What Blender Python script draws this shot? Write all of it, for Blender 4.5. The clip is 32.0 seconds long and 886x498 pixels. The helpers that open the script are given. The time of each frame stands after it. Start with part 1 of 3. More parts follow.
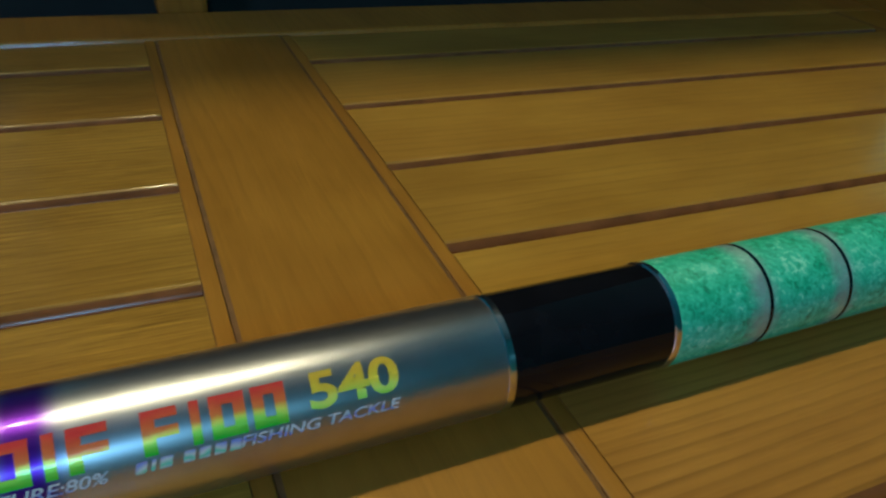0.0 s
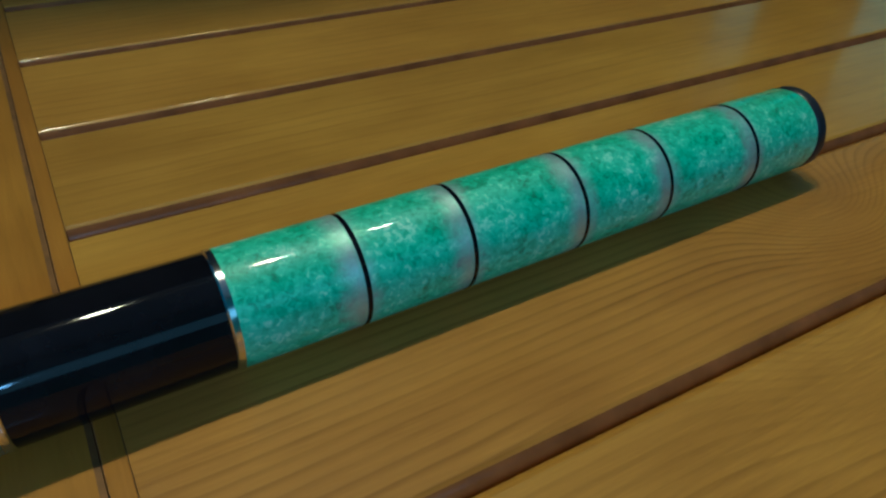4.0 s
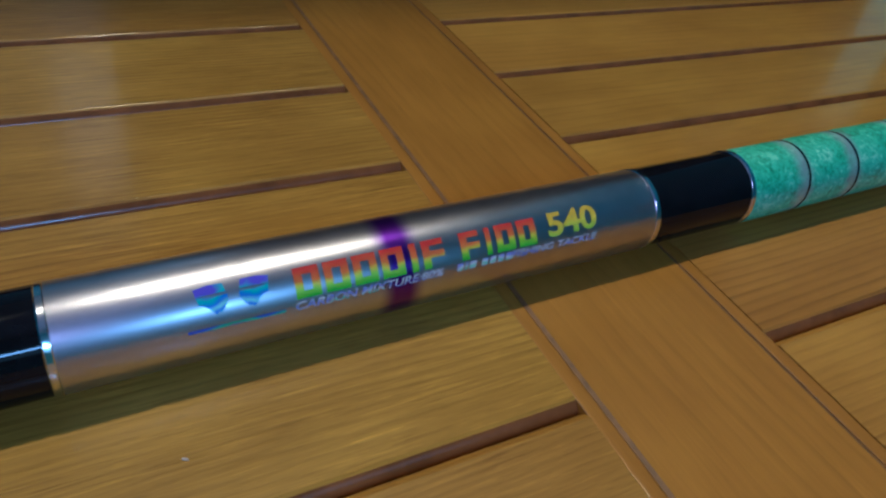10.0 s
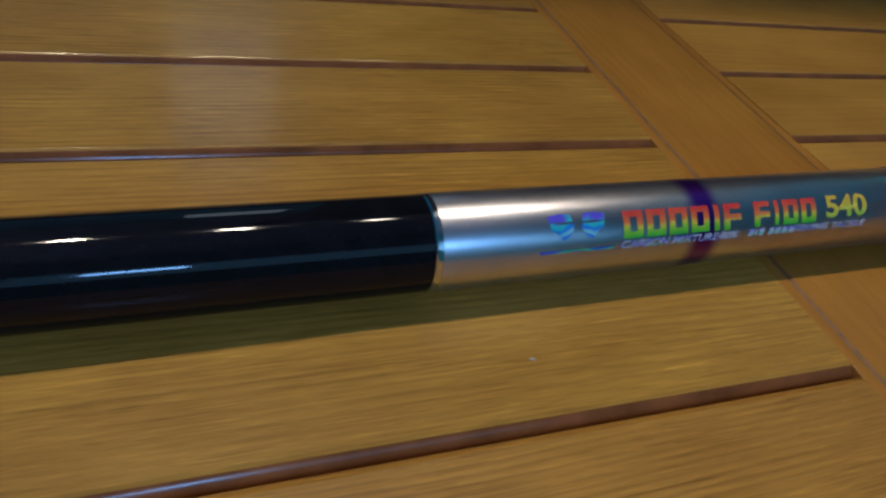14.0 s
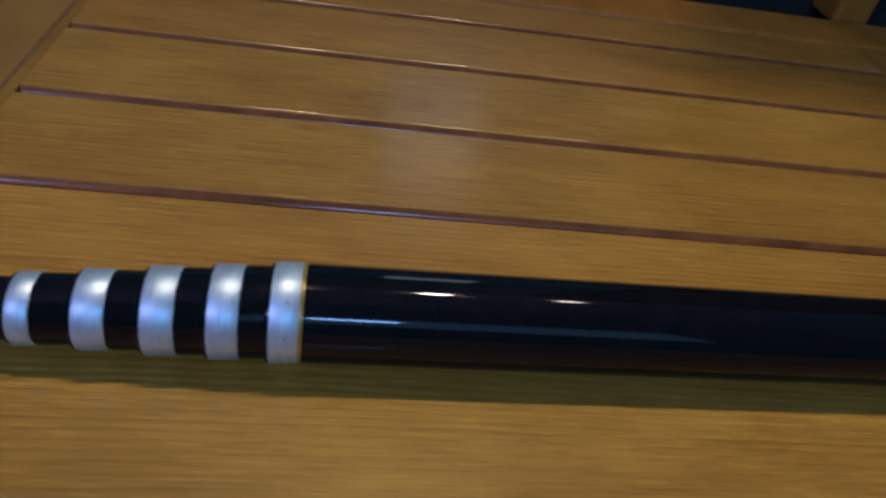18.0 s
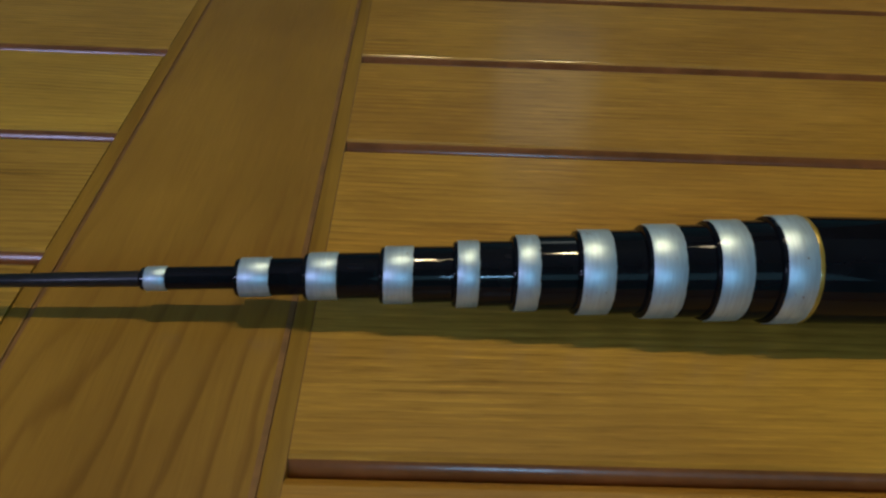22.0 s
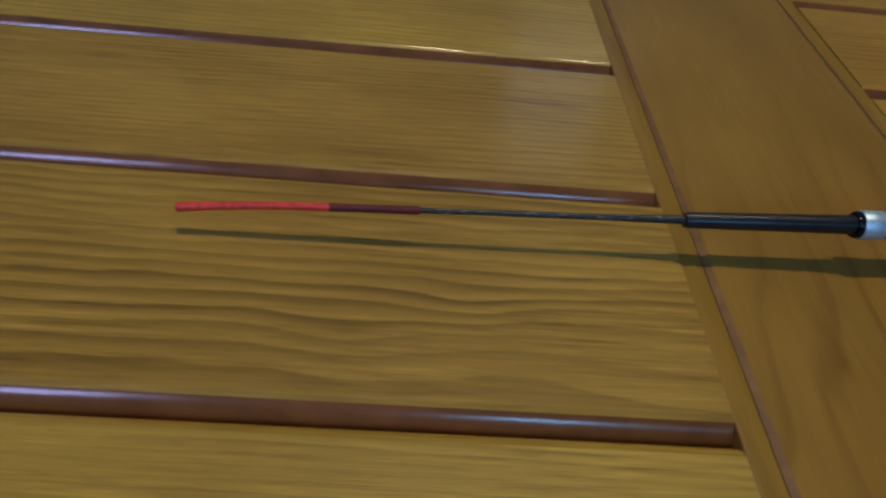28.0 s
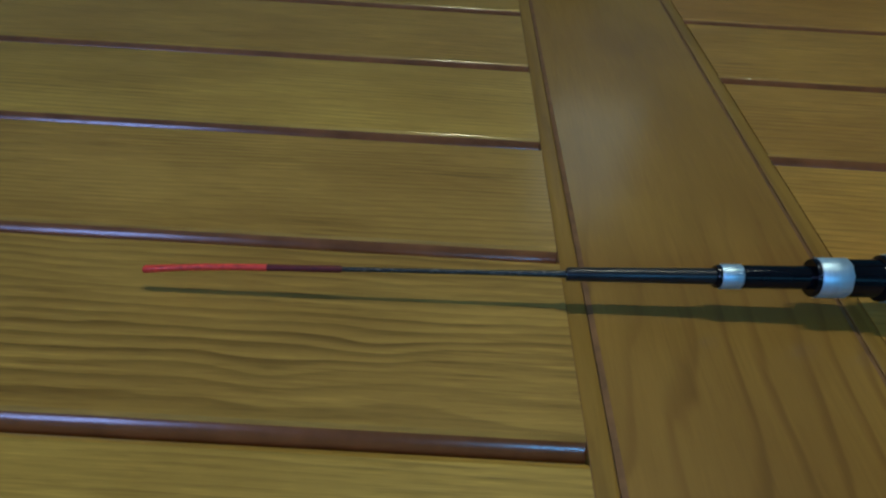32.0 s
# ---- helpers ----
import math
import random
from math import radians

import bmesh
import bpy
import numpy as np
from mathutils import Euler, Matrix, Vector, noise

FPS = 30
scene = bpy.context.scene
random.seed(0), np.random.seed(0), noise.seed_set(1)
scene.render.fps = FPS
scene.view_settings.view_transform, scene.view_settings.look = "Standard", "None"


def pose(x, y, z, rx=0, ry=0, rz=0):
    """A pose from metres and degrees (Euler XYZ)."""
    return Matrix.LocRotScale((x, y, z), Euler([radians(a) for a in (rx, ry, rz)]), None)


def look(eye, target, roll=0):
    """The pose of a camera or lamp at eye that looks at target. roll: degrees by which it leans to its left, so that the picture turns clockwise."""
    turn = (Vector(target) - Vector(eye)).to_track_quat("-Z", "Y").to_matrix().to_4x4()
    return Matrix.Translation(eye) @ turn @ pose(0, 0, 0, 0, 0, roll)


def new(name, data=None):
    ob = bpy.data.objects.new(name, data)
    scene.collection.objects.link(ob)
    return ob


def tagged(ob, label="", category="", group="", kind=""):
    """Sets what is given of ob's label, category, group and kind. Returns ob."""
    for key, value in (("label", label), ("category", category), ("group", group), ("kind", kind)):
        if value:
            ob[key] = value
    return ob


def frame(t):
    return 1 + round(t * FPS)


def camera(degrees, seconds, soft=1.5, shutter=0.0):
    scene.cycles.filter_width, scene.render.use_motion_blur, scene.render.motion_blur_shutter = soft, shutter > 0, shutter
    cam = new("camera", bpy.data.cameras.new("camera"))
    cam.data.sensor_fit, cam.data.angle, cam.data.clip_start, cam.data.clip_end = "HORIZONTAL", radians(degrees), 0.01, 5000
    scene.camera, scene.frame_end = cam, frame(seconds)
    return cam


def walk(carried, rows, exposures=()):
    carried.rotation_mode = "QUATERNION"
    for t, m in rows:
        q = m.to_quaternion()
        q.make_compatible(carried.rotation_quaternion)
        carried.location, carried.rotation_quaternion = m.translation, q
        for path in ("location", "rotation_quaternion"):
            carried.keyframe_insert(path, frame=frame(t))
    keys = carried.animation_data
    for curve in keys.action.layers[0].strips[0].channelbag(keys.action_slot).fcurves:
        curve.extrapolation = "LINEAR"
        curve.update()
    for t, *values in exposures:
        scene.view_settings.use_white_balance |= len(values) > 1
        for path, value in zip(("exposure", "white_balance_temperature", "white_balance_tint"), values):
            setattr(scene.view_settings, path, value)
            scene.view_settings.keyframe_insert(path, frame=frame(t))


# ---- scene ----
W = 0.055  # width of one plank, the unit of the plan
cam = camera(62.88, 32.0, soft=2.4, shutter=0.25)
PATH = [
    (0, (-0.00931, -0.15269, 0.11199), (0.17293, 0.22526, -0.15993), 5.44),
    (0.5, (0.00316, -0.15497, 0.11436), (0.19501, 0.21521, -0.16162), 5.70),
    (1, (0.00788, -0.16830, 0.12380), (0.22511, 0.18618, -0.15396), 8.35),
    (1.5, (0.01914, -0.16819, 0.11378), (0.23459, 0.17631, -0.17760), 5.95),
    (2, (0.04180, -0.17469, 0.11826), (0.25287, 0.14737, -0.20070), 4.27),
    (2.5, (0.05222, -0.17734, 0.11938), (0.27322, 0.13365, -0.20380), 7.12),
    (3, (0.06129, -0.17302, 0.12337), (0.29209, 0.13905, -0.19182), 8.15),
    (3.5, (0.06929, -0.16716, 0.11798), (0.29154, 0.15617, -0.19195), 5.80),
    (5.5, (0.07516, -0.15523, 0.11192), (0.25965, 0.18165, -0.20819), 2.89),
    (6, (0.04075, -0.17278, 0.13889), (0.23881, 0.15290, -0.18469), 4.58),
    (6.5, (0.00598, -0.18807, 0.14821), (0.22464, 0.12436, -0.17517), 7.76),
    (7, (-0.03437, -0.18678, 0.14943), (0.19150, 0.11888, -0.17547), 8.57),
    (7.5, (-0.05813, -0.18105, 0.14701), (0.17176, 0.11953, -0.17979), 10.86),
    (8, (-0.06681, -0.18175, 0.14320), (0.16535, 0.12633, -0.17490), 10.84),
    (8.5, (-0.06936, -0.18379, 0.14211), (0.15938, 0.12835, -0.17452), 10.81),
    (9, (-0.08044, -0.18400, 0.13796), (0.14654, 0.12990, -0.17818), 12.33),
    (9.5, (-0.09129, -0.18138, 0.13378), (0.13026, 0.13701, -0.18172), 12.40),
    (10, (-0.09794, -0.17953, 0.13629), (0.11491, 0.14298, -0.18101), 10.86),
    (10.5, (-0.10437, -0.18291, 0.13969), (0.10215, 0.14453, -0.17675), 10.29),
    (11, (-0.11401, -0.18334, 0.13897), (0.08976, 0.14700, -0.17623), 11.35),
    (11.5, (-0.12413, -0.18170, 0.13268), (0.07640, 0.15066, -0.18247), 12.92),
    (12, (-0.12951, -0.18064, 0.13193), (0.06891, 0.15280, -0.18343), 12.96),
    (12.5, (-0.13616, -0.17890, 0.13140), (0.05979, 0.15522, -0.18477), 12.89),
    (13, (-0.14426, -0.17930, 0.13110), (0.04968, 0.15501, -0.18611), 13.60),
    (13.5, (-0.15466, -0.18082, 0.13087), (0.03375, 0.15469, -0.18840), 14.12),
    (14, (-0.16868, -0.18000, 0.12757), (0.00740, 0.15951, -0.19451), 14.22),
    (14.5, (-0.17871, -0.17855, 0.12368), (-0.01424, 0.16785, -0.19718), 13.53),
    (15, (-0.19446, -0.17647, 0.12358), (-0.03425, 0.16959, -0.19980), 14.53),
    (15.5, (-0.20016, -0.17838, 0.12328), (-0.05343, 0.17467, -0.19894), 12.94),
    (17.5, (-0.26065, -0.18695, 0.13362), (-0.14809, 0.17334, -0.19428), 15.40),
    (18, (-0.29184, -0.18562, 0.13915), (-0.21779, 0.19760, -0.17335), 11.24),
    (18.5, (-0.30528, -0.18448, 0.13996), (-0.25816, 0.20439, -0.17078), 7.96),
    (19, (-0.31645, -0.18221, 0.13658), (-0.29179, 0.19736, -0.18794), 6.60),
    (19.5, (-0.33009, -0.18750, 0.14237), (-0.29774, 0.18632, -0.18810), 6.94),
    (20, (-0.33438, -0.18236, 0.13363), (-0.31800, 0.19382, -0.19533), 4.80),
    (20.5, (-0.35378, -0.18287, 0.12624), (-0.33692, 0.19457, -0.20127), 5.83),
    (21, (-0.36261, -0.18095, 0.12891), (-0.35333, 0.19124, -0.20484), 3.35),
    (21.5, (-0.37303, -0.17807, 0.12422), (-0.36260, 0.19374, -0.20992), 3.54),
    (22, (-0.38129, -0.17740, 0.12284), (-0.37049, 0.19310, -0.21274), 2.90),
    (22.5, (-0.39381, -0.17724, 0.11877), (-0.37914, 0.19030, -0.21990), 4.37),
    (23, (-0.41865, -0.17865, 0.12026), (-0.39939, 0.18454, -0.22284), 5.37),
    (23.5, (-0.44039, -0.17635, 0.12083), (-0.41238, 0.18471, -0.22392), 7.72),
    (24, (-0.46429, -0.17887, 0.12310), (-0.43030, 0.18359, -0.21963), 8.90),
    (24.5, (-0.48398, -0.18368, 0.12140), (-0.46392, 0.18155, -0.21949), 8.22),
    (25, (-0.49660, -0.18555, 0.11947), (-0.48205, 0.18452, -0.21644), 6.45),
    (25.5, (-0.50646, -0.18300, 0.11001), (-0.49290, 0.19177, -0.22070), 5.94),
    (27.5, (-0.52462, -0.16687, 0.09303), (-0.49508, 0.19748, -0.24811), 6.89),
    (28, (-0.52782, -0.16464, 0.08919), (-0.49414, 0.20053, -0.25070), 7.44),
    (28.5, (-0.54270, -0.15879, 0.07620), (-0.52204, 0.21188, -0.25873), 5.97),
    (29, (-0.55493, -0.14721, 0.06680), (-0.53451, 0.23171, -0.25879), 5.24),
    (29.5, (-0.56695, -0.13955, 0.06095), (-0.52476, 0.24403, -0.25699), 6.19),
    (30, (-0.55231, -0.14965, 0.07536), (-0.52453, 0.23647, -0.24109), 4.87),
    (30.5, (-0.54056, -0.15182, 0.08141), (-0.51046, 0.23239, -0.23715), 5.01),
    (31, (-0.52737, -0.16517, 0.09260), (-0.50724, 0.21826, -0.22768), 4.56),
    (31.5, (-0.51248, -0.18150, 0.10219), (-0.50107, 0.20626, -0.21326), 4.51),
    (32, (-0.50382, -0.18467, 0.10687), (-0.49924, 0.20811, -0.20249), 3.69),
]
walk(cam, [(t, look(eye, target, roll)) for t, eye, target, roll in PATH],
     [(0.0, 0.0, 6600, -14), (3.5, 0.02, 5800, -13), (7.0, 0.03, 5150, 4), (9.0, 0.04, 5300, 7), (13.0, 0.0, 5800, 9), (18.0, -0.06, 5900, 19), (20.0, -0.2, 6950, 3), (22.0, -0.15, 7500, -2),
      (25.0, -0.1, 7300, -1), (28.0, -0.03, 6400, 5), (29.0, -0.1, 6500, 8), (30.0, -0.08, 5800, 14), (31.0, -0.1, 5600, 2), (32.0, -0.11, 5250, -10)])

# ---- light ----
SEAT = 0.42      # the bench seat over the room's floor; the seat's top is z = 0
CEIL = 2.25
DOWNLIGHTS = [(-8.2 * W, 9.6 * W, 46), (0.9 * W, 9.6 * W, 46), (9.7 * W, 9.6 * W, 37)]   # the east one is dimmer
scene.view_settings.exposure = 0.0
world = bpy.data.worlds.new("world")
scene.world = world
world.use_nodes = True
world.node_tree.nodes["Background"].inputs[0].default_value = (0.25, 0.55, 0.75, 1)
world.node_tree.nodes["Background"].inputs[1].default_value = 0.3
for lx, ly, power in DOWNLIGHTS:
    lamp = bpy.data.lights.new("downlight", "SPOT")
    lamp.energy, lamp.color, lamp.spot_size, lamp.spot_blend, lamp.shadow_soft_size = power, (1.0, 0.82, 0.58), radians(48), 1.0, 0.055
    new("downlight_lamp", lamp).matrix_world = pose(lx, ly, CEIL - 0.03, -25)   # aimed at the front of the bench
BIG = (-0.45, 0.6, 0.52, 1.0, -1.3)   # opening for an added blue fill, for a bright south wall: x from, x to, z from, z to, y
# added area lamp: gives the broad blue reflection of a bright wall
blue_fill = bpy.data.lights.new("window", "AREA")
blue_fill.shape, blue_fill.size, blue_fill.size_y, blue_fill.energy, blue_fill.color = "RECTANGLE", BIG[1] - BIG[0], BIG[3] - BIG[2], 1.2, (0.22, 0.60, 1.0)
new("curtained_window_daylight", blue_fill).matrix_world = pose((BIG[0] + BIG[1]) / 2, BIG[4] + 0.01, (BIG[2] + BIG[3]) / 2, 90, 0, 0)
WIN = (-0.30, -0.10, 0.75, 0.86, -1.3)  # the small bright south window, inside that opening
sky = bpy.data.lights.new("window", "AREA")
sky.shape, sky.size, sky.size_y, sky.energy, sky.color = "RECTANGLE", WIN[1] - WIN[0], WIN[3] - WIN[2], 3.2, (0.24, 0.52, 1.0)
new("window_daylight", sky).matrix_world = pose((WIN[0] + WIN[1]) / 2, WIN[4] + 0.02, (WIN[2] + WIN[3]) / 2, 90, 0, 0)
WIN3 = (-1.52, -1.20, 0.9, 1.45, -1.3)  # a second small window further west
sky = bpy.data.lights.new("window", "AREA")
sky.shape, sky.size, sky.size_y, sky.energy, sky.color = "RECTANGLE", WIN3[1] - WIN3[0], WIN3[3] - WIN3[2], 15.0, (0.44, 0.48, 1.0)
new("west_window_daylight", sky).matrix_world = pose((WIN3[0] + WIN3[1]) / 2, WIN3[4] + 0.02, (WIN3[2] + WIN3[3]) / 2, 90, 0, 0)
WIN2 = (-0.12, 0.26, 1.15, 1.75, 2.4)  # the tall north window
pale = bpy.data.lights.new("window", "AREA")
pale.shape, pale.size, pale.size_y, pale.energy, pale.color = "RECTANGLE", WIN2[1] - WIN2[0], WIN2[3] - WIN2[2], 0.95, (0.85, 0.92, 1.0)
new("north_window_daylight", pale).matrix_world = pose((WIN2[0] + WIN2[1]) / 2, WIN2[4] - 0.02, (WIN2[2] + WIN2[3]) / 2, -90, 0, 0)


# ---- materials ----
def material(name, rough=0.5, metal=0.0, coat=0.0, spec=0.5):
    m = bpy.data.materials.new(name)
    m.use_nodes = True
    b = m.node_tree.nodes["Principled BSDF"]
    b.inputs["Roughness"].default_value = rough
    b.inputs["Metallic"].default_value = metal
    b.inputs["Coat Weight"].default_value = coat
    b.inputs["Coat Roughness"].default_value = 0.08
    b.inputs["Specular IOR Level"].default_value = spec
    return m, m.node_tree.nodes, m.node_tree.links, b


def ramp(nodes, links, source, stops):
    r = nodes.new("ShaderNodeValToRGB")
    while len(r.color_ramp.elements) < len(stops):
        r.color_ramp.elements.new(0.5)
    for e, (p, c) in zip(r.color_ramp.elements, stops):
        e.position, e.color = p, (*c, 1)
    links.new(source, r.inputs[0])
    return r.outputs[0]


def maths(nodes, links, op, a, b=0.0):
    n = nodes.new("ShaderNodeMath")
    n.operation = op
    for i, v in enumerate((a, b)):
        if isinstance(v, (int, float)):
            n.inputs[i].default_value = v
        else:
            links.new(v, n.inputs[i])
    return n.outputs[0]


def mixed(nodes, links, fac, a, b, blend="MIX"):
    n = nodes.new("ShaderNodeMix")
    n.data_type, n.blend_type = "RGBA", blend
    for i, v in ((0, fac), (6, a), (7, b)):
        if isinstance(v, (int, float)):
            n.inputs[i].default_value = v
        elif isinstance(v, tuple):
            n.inputs[i].default_value = (*v, 1)
        else:
            links.new(v, n.inputs[i])
    return n.outputs[2]


def noise_at(nodes, links, vector, scale, detail=4.0, rough=0.55, distort=0.0):
    n = nodes.new("ShaderNodeTexNoise")
    n.inputs["Scale"].default_value, n.inputs["Detail"].default_value = scale, detail
    n.inputs["Roughness"].default_value, n.inputs["Distortion"].default_value = rough, distort
    links.new(vector, n.inputs["Vector"])
    return n.outputs["Fac"]


def mapped(nodes, links, scale, spin=(0, 0, 0), shift=True):
    """Object coordinates, stretched, and shifted from piece to piece."""
    co = nodes.new("ShaderNodeTexCoord")
    v = co.outputs["Object"]
    if shift:
        info = nodes.new("ShaderNodeObjectInfo")
        c = nodes.new("ShaderNodeCombineXYZ")
        links.new(maths(nodes, links, "MULTIPLY", info.outputs["Random"], 7.3), c.inputs[0])
        links.new(maths(nodes, links, "MULTIPLY", info.outputs["Random"], 3.1), c.inputs[1])
        links.new(maths(nodes, links, "MULTIPLY", info.outputs["Random"], 0.37), c.inputs[2])
        add = nodes.new("ShaderNodeVectorMath")
        links.new(v, add.inputs[0])
        links.new(c.outputs[0], add.inputs[1])
        v = add.outputs[0]
    mp = nodes.new("ShaderNodeMapping")
    mp.inputs["Scale"].default_value = scale
    mp.inputs["Rotation"].default_value = spin
    links.new(v, mp.inputs["Vector"])
    return mp.outputs[0]


def wood(name, dark, mid, light, along="x", pitch=0.0042, depth=0.7, rough=0.38, wander=0.021, streak=0.6, coat=0.08, gloss=0.2, log=None, swirls=(), thin=0.5, slant=0.0, wobble=0.0016, faint=0.25, dies=None):
    """Varnished wood sawn lengthwise from a slightly tilted log: growth rings, fibres, pores, patches of tone.
    log: a pith of the board's own, across and down; swirls: where a knot below bends the rings, along, across, two widths, and how far;
    dies: from where to where along the board its rings grow faint."""
    m, n, l, b = material(name, rough, 0, coat, 0.18)
    info = n.new("ShaderNodeObjectInfo")
    rnd = info.outputs["Random"]
    rnd2 = maths(n, l, "FRACT", maths(n, l, "MULTIPLY", rnd, 17.3))
    rnd3 = maths(n, l, "FRACT", maths(n, l, "MULTIPLY", rnd, 41.7))
    v = mapped(n, l, (1, 1, 1))
    co = n.new("ShaderNodeTexCoord")
    sep = n.new("ShaderNodeSeparateXYZ")
    l.new(co.outputs["Object"], sep.inputs[0])
    lengthwise, across = (sep.outputs[0], sep.outputs[1]) if along == "x" else (sep.outputs[1], sep.outputs[0])

    if slant:
        across = maths(n, l, "ADD", across, maths(n, l, "MULTIPLY", lengthwise, slant))

    def grain(long, cross):
        return mapped(n, l, (long, cross, cross) if along == "x" else (cross, long, cross))
    sway = noise_at(n, l, grain(1.0, 4.5), 3.2, 3.0, 0.5)
    small = noise_at(n, l, grain(1.0, 3.0), 24.0, 2.0, 0.5)
    fibre = noise_at(n, l, grain(5.0, 150.0), 6.0, 4.0, 0.6)
    fleck = noise_at(n, l, grain(30.0, 420.0), 3.0, 3.0, 0.6)
    # distance from the pith: across the board, and down to it, which changes along the board
    a = maths(n, l, "ADD", across, maths(n, l, "MULTIPLY", rnd, 0.05))
    tilt = maths(n, l, "MULTIPLY", maths(n, l, "SUBTRACT", rnd2, 0.5), 0.10)
    d = maths(n, l, "ADD", maths(n, l, "MULTIPLY", lengthwise, tilt), maths(n, l, "ADD", maths(n, l, "MULTIPLY", rnd3, 0.04), 0.032))
    r = maths(n, l, "SQRT", maths(n, l, "ADD", maths(n, l, "MULTIPLY", a, a), maths(n, l, "MULTIPLY", d, d)))
    r = maths(n, l, "ADD", maths(n, l, "MULTIPLY", r, 0.6), maths(n, l, "MULTIPLY", across, 0.6))
    if log:
        a, d = maths(n, l, "SUBTRACT", across, log[0]), log[1]
        r = maths(n, l, "SQRT", maths(n, l, "ADD", maths(n, l, "MULTIPLY", a, a), d * d))
    for at, off, long, wide, lift in swirls:
        p = maths(n, l, "DIVIDE", maths(n, l, "SUBTRACT", lengthwise, at), long)
        q = maths(n, l, "DIVIDE", maths(n, l, "SUBTRACT", across, off), wide)
        e = maths(n, l, "ADD", maths(n, l, "MULTIPLY", p, p), maths(n, l, "MULTIPLY", q, q))
        r = maths(n, l, "ADD", r, maths(n, l, "MULTIPLY", maths(n, l, "POWER", math.e, maths(n, l, "MULTIPLY", e, -1.0)), lift))
    r = maths(n, l, "ADD", r, maths(n, l, "MULTIPLY", sway, wander))
    r = maths(n, l, "ADD", r, maths(n, l, "MULTIPLY", small, wobble))
    r = maths(n, l, "ADD", r, maths(n, l, "MULTIPLY", fibre, 0.0032 * streak))
    turn = maths(n, l, "DIVIDE", r, pitch)
    ring = maths(n, l, "FRACT", turn)
    year = n.new("ShaderNodeTexWhiteNoise")
    year.noise_dimensions = "1D"
    l.new(maths(n, l, "FLOOR", turn), year.inputs["W"])
    late = n.new("ShaderNodeMapRange")   # each year's dark latewood line: slow to start, quick to end
    late.interpolation_type = "SMOOTHSTEP"
    l.new(ring, late.inputs[0])
    late.inputs[1].default_value, late.inputs[2].default_value = thin, 0.88
    stop = n.new("ShaderNodeMapRange")
    stop.interpolation_type = "SMOOTHSTEP"
    l.new(ring, stop.inputs[0])
    stop.inputs[1].default_value, stop.inputs[2].default_value, stop.inputs[3].default_value, stop.inputs[4].default_value = 0.88, 1.0, 1.0, 0.0
    line = maths(n, l, "MULTIPLY", late.outputs[0], stop.outputs[0])
    line = maths(n, l, "MULTIPLY", line, maths(n, l, "ADD", maths(n, l, "MULTIPLY", year.outputs["Value"], 0.5), 0.5))
    patch_ = noise_at(n, l, grain(2.5, 8.0), 5.0, 3.0, 0.55)
    fade = n.new("ShaderNodeMapRange")
    l.new(patch_, fade.inputs[0])
    fade.inputs[1].default_value, fade.inputs[2].default_value, fade.inputs[3].default_value, fade.inputs[4].default_value = 0.34, 0.62, faint * depth, depth
    line = maths(n, l, "MULTIPLY", line, fade.outputs[0])
    if dies:
        end = n.new("ShaderNodeMapRange")
        end.interpolation_type = "SMOOTHSTEP"
        l.new(maths(n, l, "ADD", lengthwise, maths(n, l, "MULTIPLY", sway, 0.08)), end.inputs[0])
        end.inputs[1].default_value, end.inputs[2].default_value, end.inputs[3].default_value, end.inputs[4].default_value = dies[0], dies[1], 1.0, 0.12
        line = maths(n, l, "MULTIPLY", line, end.outputs[0])
    base = ramp(n, l, maths(n, l, "ADD", maths(n, l, "MULTIPLY", sway, 0.5), maths(n, l, "MULTIPLY", small, 0.5)), [(0.36, mid), (0.64, light)])
    colour = mixed(n, l, line, base, dark)
    # fibres, and short pores that are darker or catch the light
    colour = mixed(n, l, streak, colour, ramp(n, l, fibre, [(0.34, (0.66, 0.62, 0.55)), (0.5, (1.0, 1.0, 1.0)), (0.66, (1.25, 1.25, 1.22))]), "MULTIPLY")
    colour = mixed(n, l, min(1.0, 1.7 * streak), colour, ramp(n, l, fleck, [(0.32, (0.62, 0.58, 0.5)), (0.45, (1.0, 1.0, 1.0)), (0.56, (1.0, 1.0, 1.0)), (0.68, (1.45, 1.47, 1.45))]), "MULTIPLY")
    pore = noise_at(n, l, grain(11.0, 260.0), 4.0, 3.0, 0.65)
    open_ = n.new("ShaderNodeMapRange")   # the pores lie open in some places only
    l.new(noise_at(n, l, grain(3.0, 6.0), 9.0, 3.0, 0.6), open_.inputs[0])
    open_.inputs[1].default_value, open_.inputs[2].default_value, open_.inputs[3].default_value, open_.inputs[4].default_value = 0.45, 0.62, 0.3 * streak, min(1.0, 2.6 * streak)
    colour = mixed(n, l, open_.outputs[0], colour, ramp(n, l, pore, [(0.36, (0.60, 0.54, 0.44)), (0.47, (1.0, 1.0, 1.0)), (0.54, (1.0, 1.0, 1.0)), (0.66, (1.35, 1.37, 1.35))]), "MULTIPLY")
    tone = noise_at(n, l, v, 11.0, 4.0, 0.55)
    hsv = n.new("ShaderNodeHueSaturation")
    l.new(colour, hsv.inputs["Color"])
    each = maths(n, l, "ADD", maths(n, l, "MULTIPLY", rnd2, 0.16), 0.92)
    l.new(maths(n, l, "MULTIPLY", each, maths(n, l, "ADD", maths(n, l, "MULTIPLY", tone, 0.5), 0.75)), hsv.inputs["Value"])
    l.new(maths(n, l, "ADD", maths(n, l, "MULTIPLY", maths(n, l, "ADD", rnd3, tone), 0.013), 0.488), hsv.inputs["Hue"])
    l.new(hsv.outputs[0], b.inputs["Base Color"])
    smear = noise_at(n, l, v, 22.0, 4.0, 0.6)
